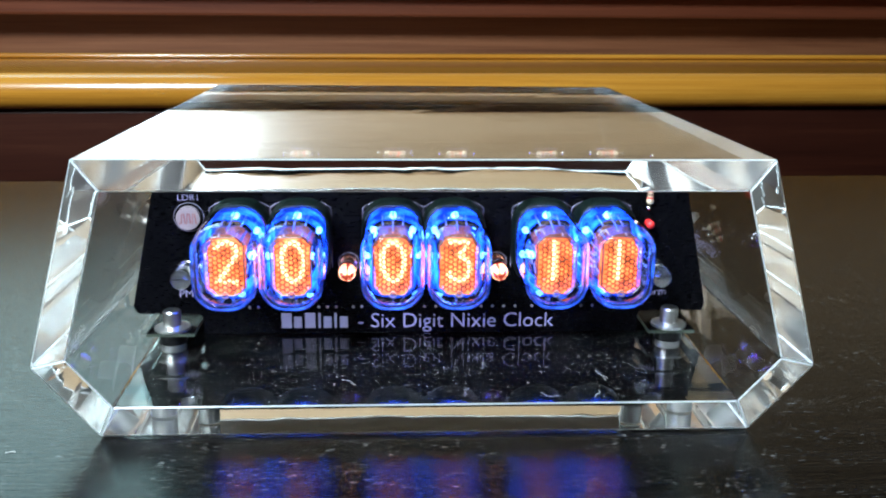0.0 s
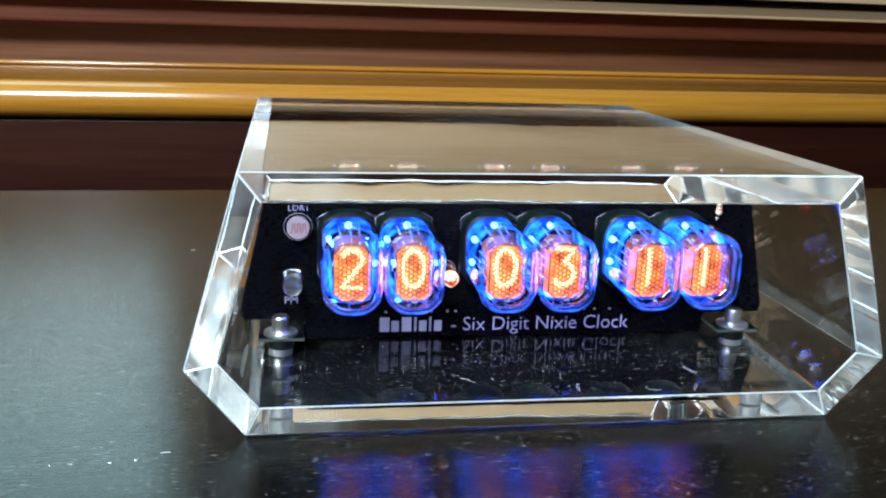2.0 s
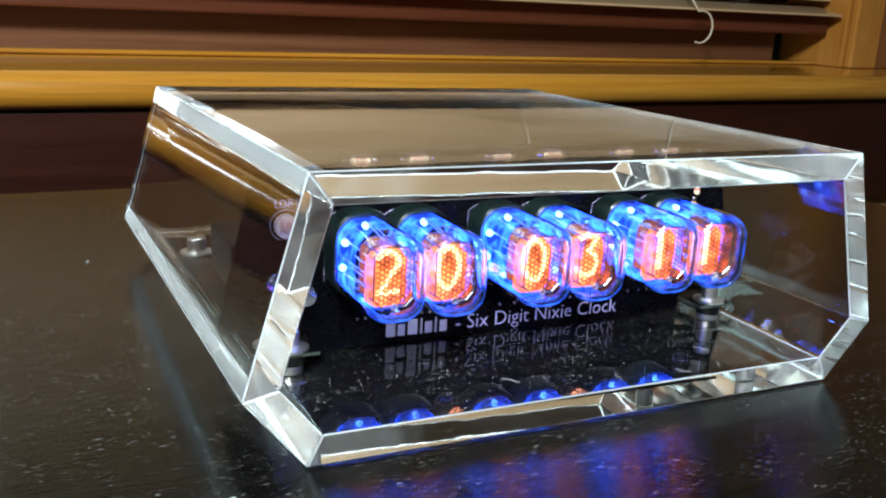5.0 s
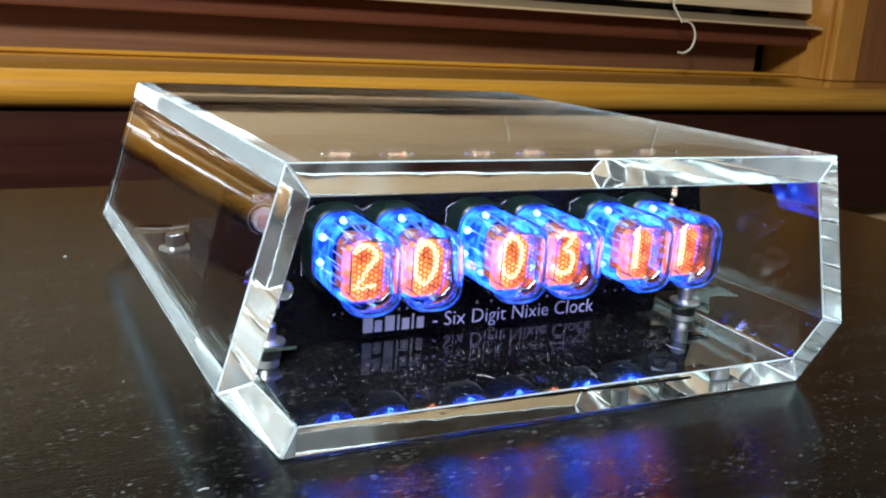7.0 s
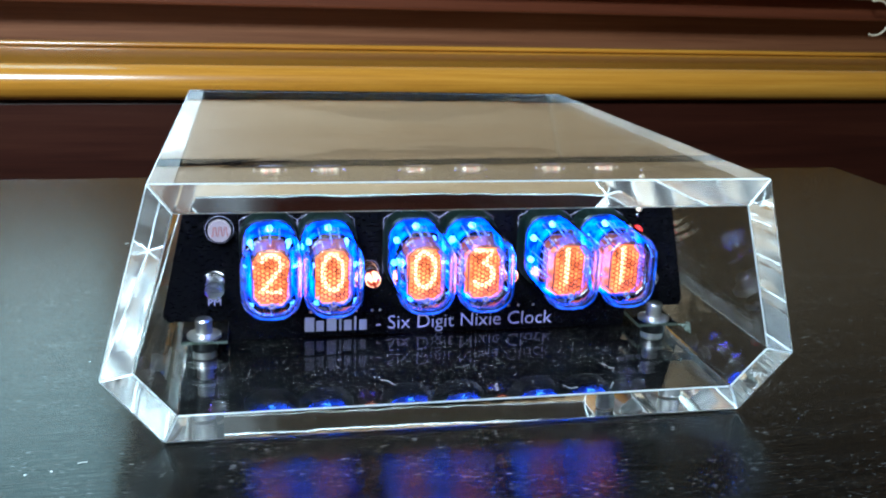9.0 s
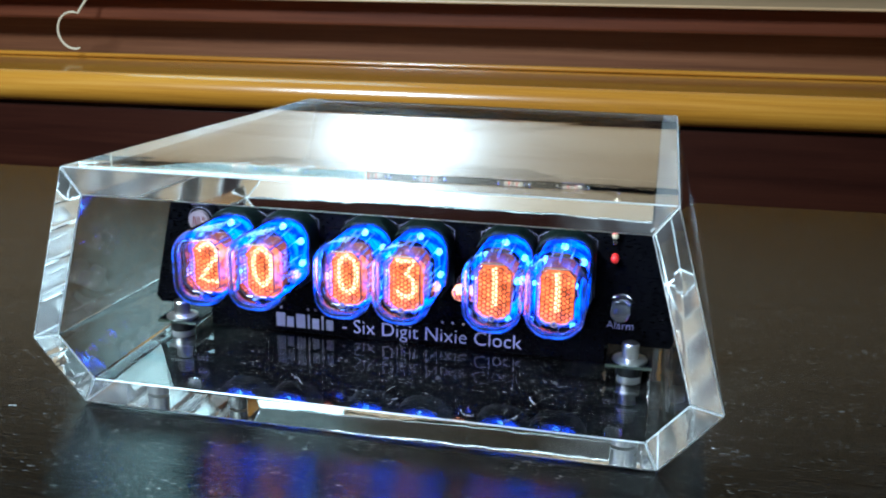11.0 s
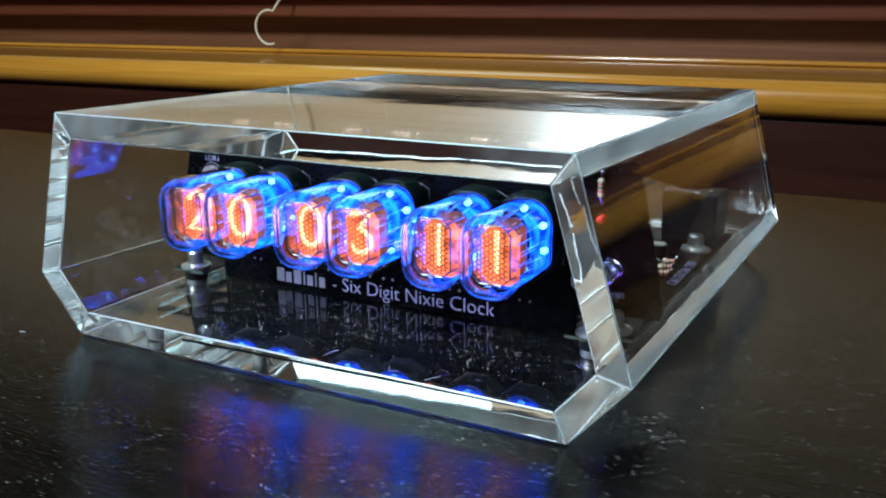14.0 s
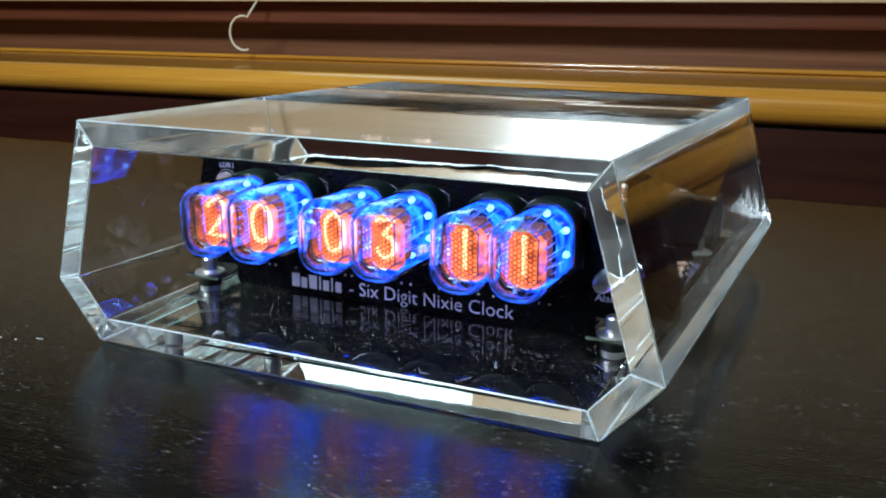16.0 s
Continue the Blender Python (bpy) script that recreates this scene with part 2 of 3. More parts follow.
def ball(bm, r, at, scale=(1, 1, 1), u=12, v=8):
    return bmesh.ops.create_uvsphere(bm, u_segments=u, v_segments=v, radius=r, matrix=Matrix.LocRotScale(at, None, scale))


def prism(poly, y0, y1, bevel=0.0):
    """A plate with the outline poly in x and z, from y0 to y1."""
    bm = bmesh.new()
    a = [bm.verts.new((x, y0, z)) for x, z in poly]
    b = [bm.verts.new((x, y1, z)) for x, z in poly]
    bm.faces.new(a)
    bm.faces.new(b[::-1])
    n = len(poly)
    for i in range(n):
        bm.faces.new((a[i], b[i], b[(i + 1) % n], a[(i + 1) % n]))
    bmesh.ops.recalc_face_normals(bm, faces=bm.faces)
    if bevel:
        bmesh.ops.bevel(bm, geom=bm.edges[:], offset=bevel, segments=1, affect="EDGES")
    return bm


def loft(bm, rings, cap0=True, cap1=True):
    rows = [[bm.verts.new(p) for p in r] for r in rings]
    n = len(rows[0])
    for a, b in zip(rows, rows[1:]):
        for i in range(n):
            bm.faces.new((a[i], a[(i + 1) % n], b[(i + 1) % n], b[i]))
    if cap0:
        bm.faces.new(rows[0][::-1])
    if cap1:
        bm.faces.new(rows[-1])
    return rows


def sweep(bm, pts, r, seg=6, closed=False):
    """A round wire through pts."""
    pts = [Vector(p) for p in pts]
    n = len(pts)
    rings = []
    for i, p in enumerate(pts):
        if closed:
            d = pts[(i + 1) % n] - pts[i - 1]
        else:
            d = pts[min(i + 1, n - 1)] - pts[max(i - 1, 0)]
        d.normalize()
        side = d.cross(Vector((0, 1, 0)))
        if side.length < 0.1:
            side = d.cross(Vector((0, 0, 1)))
        side.normalize()
        up = side.cross(d)
        rings.append([p + r * (side * math.cos(6.28318 * k / seg) + up * math.sin(6.28318 * k / seg)) for k in range(seg)])
    if closed:
        rings.append(rings[0])
    loft(bm, rings, not closed, not closed)
    if closed:
        bmesh.ops.remove_doubles(bm, verts=bm.verts, dist=1e-7)


def round_rect(w, h, r, y, n=6):
    pts = []
    for cx, cz, a0 in ((w / 2 - r, h / 2 - r, 0), (-w / 2 + r, h / 2 - r, 90), (-w / 2 + r, -h / 2 + r, 180), (w / 2 - r, -h / 2 + r, 270)):
        for k in range(n + 1):
            a = radians(a0 + 90 * k / n)
            pts.append((cx + r * math.cos(a), y, cz + r * math.sin(a)))
    return pts


def lettering(body, size, material, parent, at, name="lettering", wide=1.0, align="LEFT", extrude=0.00006):
    cu = bpy.data.curves.new("text_outline", "FONT")
    cu.body, cu.size, cu.align_x, cu.extrude = body, size, align, extrude
    cu.resolution_u, cu.offset = 3, -0.012 * size
    tmp = new("text_outline", cu)
    bpy.context.view_layer.update()
    me = bpy.data.meshes.new_from_object(tmp.evaluated_get(bpy.context.evaluated_depsgraph_get()))
    bpy.data.objects.remove(tmp)
    me.materials.clear()
    me.transform(Matrix.Diagonal((wide, 1, 1, 1)))
    return part_mesh(name, me, material, parent, "white printed lettering", at)


def thing(name, label, category, group="", kind=""):
    return tagged(new(name), label, category, group, kind)


def structure(name, bm, material, label, m=None):
    me = bpy.data.meshes.new(name)
    bm.to_mesh(me)
    bm.free()
    me.materials.append(material)
    ob = new(name, me)
    if m is not None:
        ob.matrix_world = m
    return tagged(ob, label, kind="structure")


# ---- room ----
WIN = Matrix.Rotation(math.atan(0.05), 4, "Z")
structure("floor", box(-2.4, 2.4, -2.4, 1.1, -0.80, -0.75), M_FLOOR, "brown wooden floor of the dim room")
structure("ceiling", box(-2.4, 2.4, -2.4, 1.1, 1.80, 1.85), M_CEIL, "plain off-white ceiling")
structure("wall_west", box(-2.45, -2.4, -2.4, 1.1, -0.75, 1.80), M_ROOM, "plain beige side wall")
structure("wall_east", box(2.4, 2.45, -2.4, 1.1, -0.75, 1.80), M_ROOM, "plain beige side wall")
structure("wall_south", box(-2.4, 2.4, -2.45, -2.4, -0.75, 1.80), M_ROOM, "plain beige wall behind the table")


def window_wall():
    bm = box(-2.45, 2.45, 0.625, 0.90, -0.75, 0.0155)
    box(-2.45, -1.34, 0.72, 0.90, 0.0155, 1.80, bm=bm)
    box(1.02, 2.45, 0.72, 0.90, 0.0155, 1.80, bm=bm)
    box(-1.34, 1.02, 0.72, 0.90, 1.30, 1.80, bm=bm)
    return bm


structure("wall_north", window_wall(), M_WALL, "tan wall around and below the window", WIN)


def nosing(x0, x1, y0, y1, z0, z1):
    """A board with a rounded front edge at y0."""
    r = (z1 - z0) / 2
    prof = [(y1, z0)]
    for k in range(13):
        a = radians(-90 - 180 * k / 12)
        prof.append((y0 + r + r * math.cos(a), (z0 + z1) / 2 + r * math.sin(a)))
    prof.append((y1, z1))
    bm = bmesh.new()
    loft(bm, [[(x, y, z) for y, z in prof] for x in (x0, x1)])
    bmesh.ops.recalc_face_normals(bm, faces=bm.faces)
    return bm


window = tagged(new("window_1"), "stained wooden window with a deep stool and brown sash", kind="structure")
window.matrix_world = WIN
smooth(part("stool", nosing(-1.45, 1.25, 0.585, 0.80, 0.0160, 0.0475), M_STOOL, window, "glossy amber varnished stool with a rounded nose"))
smooth(part("bead", nosing(-1.33, 0.941, 0.742, 0.758, 0.0478, 0.0525), M_STOOL, window, "thin amber bead along the sash"))
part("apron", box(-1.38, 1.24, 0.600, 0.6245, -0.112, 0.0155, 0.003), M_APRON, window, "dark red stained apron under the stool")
part("sash_rail", box(-1.33, 0.876, 0.764, 0.798, 0.0478, 0.104, 0.002), M_SASH, window, "dull brown lower sash rail")
part("pane", box(-1.33, 0.941, 0.812, 0.816, 0.0478, 1.29), M_NIGHT, window, "black night-time window pane")
part("jamb", box(0.943, 0.971, 0.703, 0.90, 0.0478, 1.295, 0.002), M_CASING, window, "amber jamb")
part("jamb", box(-1.36, -1.332, 0.703, 0.90, 0.0478, 1.295, 0.002), M_CASING, window, "amber jamb")
part("casing", box(0.948, 1.001, 0.690, 0.702, 0.0478, 1.34, 0.003), M_CASING, window, "amber casing strip")
part("casing_panel", box(1.002, 1.086, 0.697, 0.719, 0.0478, 1.34, 0.002), M_CASING_DARK, window, "brown casing board")
part("casing", box(1.087, 1.176, 0.690, 0.719, 0.0478, 1.34, 0.003), M_CASING, window, "amber casing strip")
part("casing", box(-1.46, -1.34, 0.690, 0.719, 0.0478, 1.34, 0.003), M_CASING, window, "amber casing board")

# ---- blind ----
blind = thing("window_blind", "tan wooden slatted blind lowered in the window", "blind")
blind.matrix_world = WIN
BX0, BX1, BY = -1.32, 0.934, 0.735
part("bottom_rail", box(BX0, BX1, BY - 0.010, BY + 0.010, 0.0905, 0.1165, 0.003), M_RAIL, blind, "dark red-brown bottom rail")
slat_me = None
for k in range(20):
    tilt, z = (12, 0.1235) if k == 0 else (79, 0.167 + 0.068 * (k - 1)) if k < 5 else (14, 0.455 + 0.05 * (k - 5))
    if slat_me is None:
        bm = box(BX0, BX1, -0.032, 0.032, -0.0015, 0.0015, 0.0012)
        slat = part("slat", bm, M_SLAT, blind, "", pose(0, BY, z, tilt))
        slat_me = slat.data
    else:
        part_mesh("slat", slat_me, None, blind, "", pose(0, BY, z, tilt))


def loop_cord(cx, cz, flip):
    pts = []
    for k in range(9):
        pts.append((cx - flip * (0.034 - 0.002 * k) + flip * 0.010 * math.sin(k * 0.8), BY - 0.034, cz + 0.30 - 0.033 * k))
    for k in range(15):
        a = radians(110 - 220 * k / 14)
        pts.append((cx + flip * 0.0185 * math.cos(a), BY - 0.040, cz + 0.0195 * math.sin(a)))
    bm = bmesh.new()
    sweep(bm, pts, 0.0013, 6)
    return bm


smooth(part("cord", loop_cord(0.672, 0.096, 1), M_CORD, blind, "curled beige pull cord"))
smooth(part("cord", loop_cord(-0.502, 0.080, -1), M_CORD, blind, "curled beige pull cord"))

# ---- table ----
table = thing("table", "dark espresso wooden table with a satin top", "table")
TZ = -0.0006
table.matrix_world = Matrix.Translation((0.383, 0.388, TZ)) @ Matrix.Rotation(radians(2.0), 4, "Z")
part("tabletop", box(-1.35, 0, -1.0, 0, -0.030, 0, 0.004, 3), M_TABLE, table, "dark fine-grained tabletop")
for lx in (-1.30, -0.06):
    for ly in (-0.95, -0.06):
        part("leg", box(lx - 0.03, lx + 0.03, ly - 0.03, ly + 0.03, -0.75 - TZ, -0.0305, 0.003), M_TABLE, table)

# ---- clock: the acrylic case ----
clock = thing("nixie_clock", "blue and orange lit tube clock in a clear acrylic case", "clock")
FRONT = [(-0.0972, 0.0826), (0.0972, 0.0826), (0.1150, 0.0205), (0.0970, 0.0), (-0.0962, 0.0), (-0.1142, 0.0218)]
BACK = [(-0.0980, 0.0776), (0.0980, 0.0772), (0.1134, 0.0170), (0.0968, 0.0), (-0.0968, 0.0), (-0.1142, 0.0165)]
DEPTH, THICK = 0.2260, 0.0092


def inset(poly, t):
    out = []
    n = len(poly)
    for i in range(n):
        p, a, b = Vector(poly[i]), Vector(poly[i - 1]), Vector(poly[(i + 1) % n])
        d1, d2 = (p - a).normalized(), (b - p).normalized()
        n1, n2 = Vector((d1.y, -d1.x)), Vector((d2.y, -d2.x))
        bis = (n1 + n2).normalized()
        out.append(p + bis * (t / bis.dot(n1)))
    return out


IN_F, IN_B = inset(FRONT, THICK), inset(BACK, THICK)
PANELS = ("top_panel", "side_panel", "lower_panel", "bottom_panel", "lower_panel", "side_panel")
for i, pn in enumerate(PANELS):
    j = (i + 1) % 6
    bm = bmesh.new()
    rings = []
    for y, o, q in ((0.0, FRONT, IN_F), (DEPTH, BACK, IN_B)):
        quad = [Vector(o[i]), Vector(o[j]), Vector(q[j]), Vector(q[i])]
        along = (quad[1] - quad[0]).normalized() * 0.00006
        quad = [quad[0] + along, quad[1] - along, quad[2] - along, quad[3] + along]
        rings.append([(v.x, y, v.y) for v in quad])
    loft(bm, rings)
    bmesh.ops.recalc_face_normals(bm, faces=bm.faces)
    bmesh.ops.bevel(bm, geom=bm.edges[:], offset=0.00035, segments=1, affect="EDGES")
    ob = part(pn, bm, M_ACRYLIC, clock, "thick clear acrylic panel with polished edges")
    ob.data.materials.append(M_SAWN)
    ob.data.materials.append(M_ARRIS)
    ob.data.materials.append(M_JOINT)
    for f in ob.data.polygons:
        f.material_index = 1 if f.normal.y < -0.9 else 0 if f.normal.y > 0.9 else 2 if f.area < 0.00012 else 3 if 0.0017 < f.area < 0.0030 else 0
    ob.visible_shadow = False

# ---- clock: boards ----
BOARD_Y = 0.0590
OUT = [(-0.0895, 0.0690), (0.0895, 0.0690), (0.1005, 0.0195), (0.0995, 0.0168), (0.0775, 0.0168), (0.0765, 0.0158), (0.0765, 0.0098), (0.0755, 0.0088),
       (-0.0760, 0.0088), (-0.0770, 0.0098), (-0.0770, 0.0158), (-0.0780, 0.0168), (-0.0995, 0.0168), (-0.1005, 0.0195)]
board = part("display_board", prism(OUT, BOARD_Y, BOARD_Y + 0.0016, 0.0001), M_PCB, clock, "black upright circuit board")


def base_outline():
    bm = bmesh.new()
    poly = [(-0.0935, 0.0465), (-0.0775, 0.0465), (-0.0775, 0.0640), (0.0775, 0.0640), (0.0775, 0.0465), (0.0935, 0.0465), (0.0945, 0.1900), (-0.0935, 0.1900)]
    loft(bm, [[(x, y, z) for x, y in poly] for z in (0.0130, 0.0141)])
    bmesh.ops.recalc_face_normals(bm, faces=bm.faces)
    return bm


base = part("base_board", base_outline(), M_PCB, clock, "black lower circuit board on standoffs")
base.data.materials.append(M_PCB_EDGE)
for f in base.data.polygons:
    if abs(f.normal.z) < 0.5:
        f.material_index = 1

def on_board(x, z):
    return pose(x, BOARD_Y - 0.00008, z, 90)


# the maker's word as seven plain letter-sized bars
for k, (w, h) in enumerate(((0.0036, 0.0056), (0.0028, 0.0042), (0.0036, 0.0056), (0.0008, 0.0056), (0.0028, 0.0042), (0.0008, 0.0056), (0.0028, 0.0042))):
    x = (-0.0497, -0.0454, -0.0415, -0.0368, -0.0350, -0.0312, -0.0293)[k]
    bm = box(x, x + w, BOARD_Y - 0.00016, BOARD_Y - 0.00004, 0.0112, 0.0112 + h, 0.00003, 1)
    part("printed_bar", bm, M_SILK_DIM, board, "plain pale printed bar")
lettering("- Six Digit Nixie Clock", 0.0078, M_SILK, board, on_board(-0.0232, 0.0112), wide=0.975)
lettering("LDR1", 0.0030, M_SILK, board, on_board(-0.0832, 0.0573), wide=1.1)
lettering("PM", 0.0040, M_SILK, board, on_board(-0.0846, 0.0228))
lettering("Alarm", 0.0040, M_SILK, board, on_board(0.0765, 0.0228))
lettering("CAUTION 170", 0.0052, M_SILK, base, pose(0.0925, 0.106, 0.01418, 0, 0, 90))

TUBES = [-0.0622, -0.0418, -0.0104, 0.0102, 0.0408, 0.0614]
TUBE_Z = 0.0440


def outline_mesh():
    bm = bmesh.new()
    pts = [(-0.0103, 0, -0.014), (-0.0103, 0, 0.0072)]
    for k in range(9):
        a = k / 8
        pts.append((-0.0103 + 0.0206 * a, 0, 0.0072 + 0.0030 * math.sin(math.pi * a) ** 0.7))
    pts.append((0.0103, 0, -0.014))
    sweep(bm, pts, 0.00014, 4)
    return bm


outline = None
for x in TUBES:
    at = pose(x, BOARD_Y - 0.0001, 0.0476)
    if outline is None:
        outline = part("printed_outline", outline_mesh(), M_SILK_DIM, board, "thin white printed tube outline", at).data
    else:
        part_mesh("printed_outline", outline, None, board, "thin white printed tube outline", at)

# ---- clock: the tubes ----
TW, TH, TR = 0.0202, 0.0274, 0.0085


def envelope():
    bm = bmesh.new()
    outer = [(-0.0098, 0.0), (-0.0335, 0.0), (-0.0368, 0.0004), (-0.0389, 0.0014), (-0.0401, 0.0030), (-0.0407, 0.0052)]
    rows = []
    for wall, dy in ((0.0, 0.0), (0.0010, 0.0010)):
        rings = [round_rect(TW - 2 * (i + wall), TH - 2 * (i + wall), max(TR - i - wall, 0.0025), y + (dy if k else 0)) for k, (y, i) in enumerate(outer)]
        rows.append(loft(bm, rings, False, True))
    a, b = rows[0][0], rows[1][0]
    for i in range(len(a)):
        bm.faces.new((a[i], a[(i + 1) % len(a)], b[(i + 1) % len(a)], b[i]))
    bmesh.ops.recalc_face_normals(bm, faces=bm.faces)
    return bm


def socket():
    bm = bmesh.new()
    loft(bm, [round_rect(TW + 0.0008, TH + 0.0012, TR, y) for y in (-0.0003, -0.0090)] + [round_rect(TW, TH, TR, -0.0098)])
    bmesh.ops.recalc_face_normals(bm, faces=bm.faces)
    return bm


def glow_wall():
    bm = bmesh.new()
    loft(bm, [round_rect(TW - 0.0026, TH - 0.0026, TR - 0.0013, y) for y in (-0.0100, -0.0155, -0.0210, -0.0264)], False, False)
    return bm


def glow_rim():
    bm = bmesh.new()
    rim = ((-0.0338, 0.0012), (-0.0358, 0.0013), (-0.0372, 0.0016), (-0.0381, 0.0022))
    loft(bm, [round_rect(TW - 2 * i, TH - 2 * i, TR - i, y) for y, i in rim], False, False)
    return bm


GX, GZ, GC = 0.0064, 0.0094, 0.0004
OCT = [(sx * x, GC + sz * z) for sx, x, sz, z in ((-1, 0.0038, 1, GZ), (1, 0.0038, 1, GZ), (1, GX, 1, 0.0068), (1, GX, -1, 0.0068), (1, 0.0038, -1, GZ), (-1, 0.0038, -1, GZ), (-1, GX, -1, 0.0068), (-1, GX, 1, 0.0068))]


def back_plate():
    """The dark plate behind the stacked digits, with four posts up to the mesh."""
    bm = prism(OCT, -0.0236, -0.0230)
    for sx in (-1, 1):
        for sz in (-1, 1):
            cyl(bm, 0.00035, (sx * 0.0052, -0.0236, GC + sz * 0.0079), (sx * 0.0052, -0.0344, GC + sz * 0.0079), 6)
    return bm


def inside(x, z, k=0.97):
    z -= GC
    if abs(z) > GZ * k or abs(x) > GX * k:
        return False
    return abs(x) <= 0.0038 * k + (GZ * k - abs(z)) * 1.0


def honeycomb():
    """The hexagonal anode mesh in its frame."""
    bm = bmesh.new()
    sweep(bm, [(x, -0.0345, z) for x, z in OCT], 0.00026, 4, True)
    c = 0.00092
    seen_edges = set()
    for i in range(-8, 9):
        for j in range(-11, 10):
            cx, cz = c * 1.5 * i, c * 1.7320508 * (j + 0.5 * (i % 2))
            for k in range(6):
                a0, a1 = radians(60 * k), radians(60 * k + 60)
                p = (cx + c * math.cos(a0), cz + c * math.sin(a0))
                q = (cx + c * math.cos(a1), cz + c * math.sin(a1))
                mid = (round((p[0] + q[0]) * 1e5), round((p[1] + q[1]) * 1e5))
                if mid in seen_edges or not (inside(*p) and inside(*q)):
                    continue
                seen_edges.add(mid)
                d = Vector((q[0] - p[0], 0, q[1] - p[1])).normalized()
                s = Vector((-d.z, 0, d.x)) * 0.00016
                P, Q = Vector((p[0], -0.0345, p[1])), Vector((q[0], -0.0345, q[1]))
                n = Vector((0, 0.00009, 0))
                vs = [bm.verts.new(v) for v in (P + s, P - s, Q - s, Q + s, P + n, Q + n)]
                bm.faces.new((vs[0], vs[1], vs[2], vs[3]))
                bm.faces.new((vs[1], vs[4], vs[5], vs[2]))
                bm.faces.new((vs[4], vs[0], vs[3], vs[5]))
    return bm


def arc(cx, cz, rx, rz, a0, a1, n=14):
    return [(cx + rx * math.cos(radians(a0 + (a1 - a0) * k / n)), 0, cz + rz * math.sin(radians(a0 + (a1 - a0) * k / n))) for k in range(n + 1)]


def digit(ch, r=0.00076, y=-0.0290):
    if ch == "0":
        strokes = [arc(0, 0, 0.0036, 0.0067, 90, 450, 28)]
    elif ch == "1":
        strokes = [[(-0.0002, 0, 0.0069), (-0.0002, 0, -0.0069)]]
    elif ch == "2":
        strokes = [arc(0, 0.0034, 0.0035, 0.0034, 165, -35, 16) + [(-0.0033, 0, -0.0067), (0.0036, 0, -0.0067)]]
    else:
        strokes = [[(-0.0033, 0, 0.0067), (0.0033, 0, 0.0067), (0.0, 0, 0.0014)] + arc(0, -0.0027, 0.0035, 0.0040, 80, -160, 18)]
    bm = bmesh.new()
    for s in strokes:
        sweep(bm, [(x, y, z + GC) for x, _, z in s], r, 6)
    return bm


made = {}


def shared(name, build, material, parent, label="", key=None):
    key = key or name
    if key in made:
        return part_mesh(name, made[key], None, parent, label)
    ob = part(name, build(), material, parent, label)
    made[key] = ob.data
    return ob


def gas(y=-0.0282, drop=0.0020, tall=1.0):
    """A thin sheet of glowing gas across the stack of digits."""
    return prism([(x, GC - drop + (z - GC) * tall) for x, z in OCT], y - 0.0001, y)


def pin_ring():
    bm = bmesh.new()
    sweep(bm, [(x, -0.0352, z + GC - 0.0092) for x, _, z in arc(0, 0, 0.0009, 0.0009, 0, 330, 11)], 0.00028, 6, True)
    return bm


def led_chip():
    bm = bmesh.new()
    for sx, sz in ((0, 0.010), (-0.0070, -0.003), (0.0070, -0.003), (-0.0066, 0.005), (0.0066, 0.005), (0, -0.0105)):
        cyl(bm, 0.0011, (sx, -0.0099, sz), (sx, -0.0112, sz), 10)
    return bm


def stem_wires():
    bm = bmesh.new()
    for k in range(12):
        a = 2 * math.pi * k / 12
        x, z = 0.0068 * math.cos(a), 0.0112 * math.sin(a)
        cyl(bm, 0.00028, (x, -0.0100, z), (x * 0.86, -0.0262, z * 0.84), 6)
        cyl(bm, 0.00022, (x * 1.12, -0.0200, z * 0.6), (x * 1.12, -0.0300, z * 0.6), 5)
    return bm


for x, ch in zip(TUBES, "200311"):
    tube = shared("nixie_tube", socket, M_SOCKET, clock, "glass display tube lit with orange digit " + ch)
    tube.location = (x, BOARD_Y, TUBE_Z)
    smooth(tube)
    env = smooth(shared("envelope", envelope, M_GLASS, tube, "clear rounded glass envelope"), 60)
    env.visible_shadow = False
    shared("emissive_wall", glow_wall, M_BLUE, tube, "inner shell emitting blue, in place of backlit glass").visible_shadow = False
    shared("emissive_rim", glow_rim, M_BLUE_RIM, tube, "front ring emitting blue, in place of lit glass").visible_shadow = False
    shared("back_plate", back_plate, M_DARKSTEEL, tube, "grey metal plate behind the digits")
    shared("anode_mesh", honeycomb, M_DARKSTEEL, tube, "fine hexagonal metal mesh")
    shared("glow", gas, M_NEON_GAS, tube, "orange neon glow").visible_shadow = False
    shared("glow", lambda: gas(-0.0336, 0.0, 0.96), M_NEON_THIN, tube, "faint orange neon glow", "thin glow").visible_shadow = False
    shared("digit", lambda: digit(ch), M_DIGIT, tube, "glowing orange digit " + ch, "digit" + ch)
    shared("digit_halo", lambda: digit(ch, 0.0017, -0.0286), M_HALO, tube, "soft orange halo added round the digit", "halo" + ch).visible_shadow = False
    shared("pin_ring", pin_ring, M_STEEL, tube)
    shared("led", led_chip, M_BLUE_LED, tube, "blue backlight chips")
    shared("stem_wires", stem_wires, M_STEEL, tube)

# ---- clock: small parts on the upright board ----


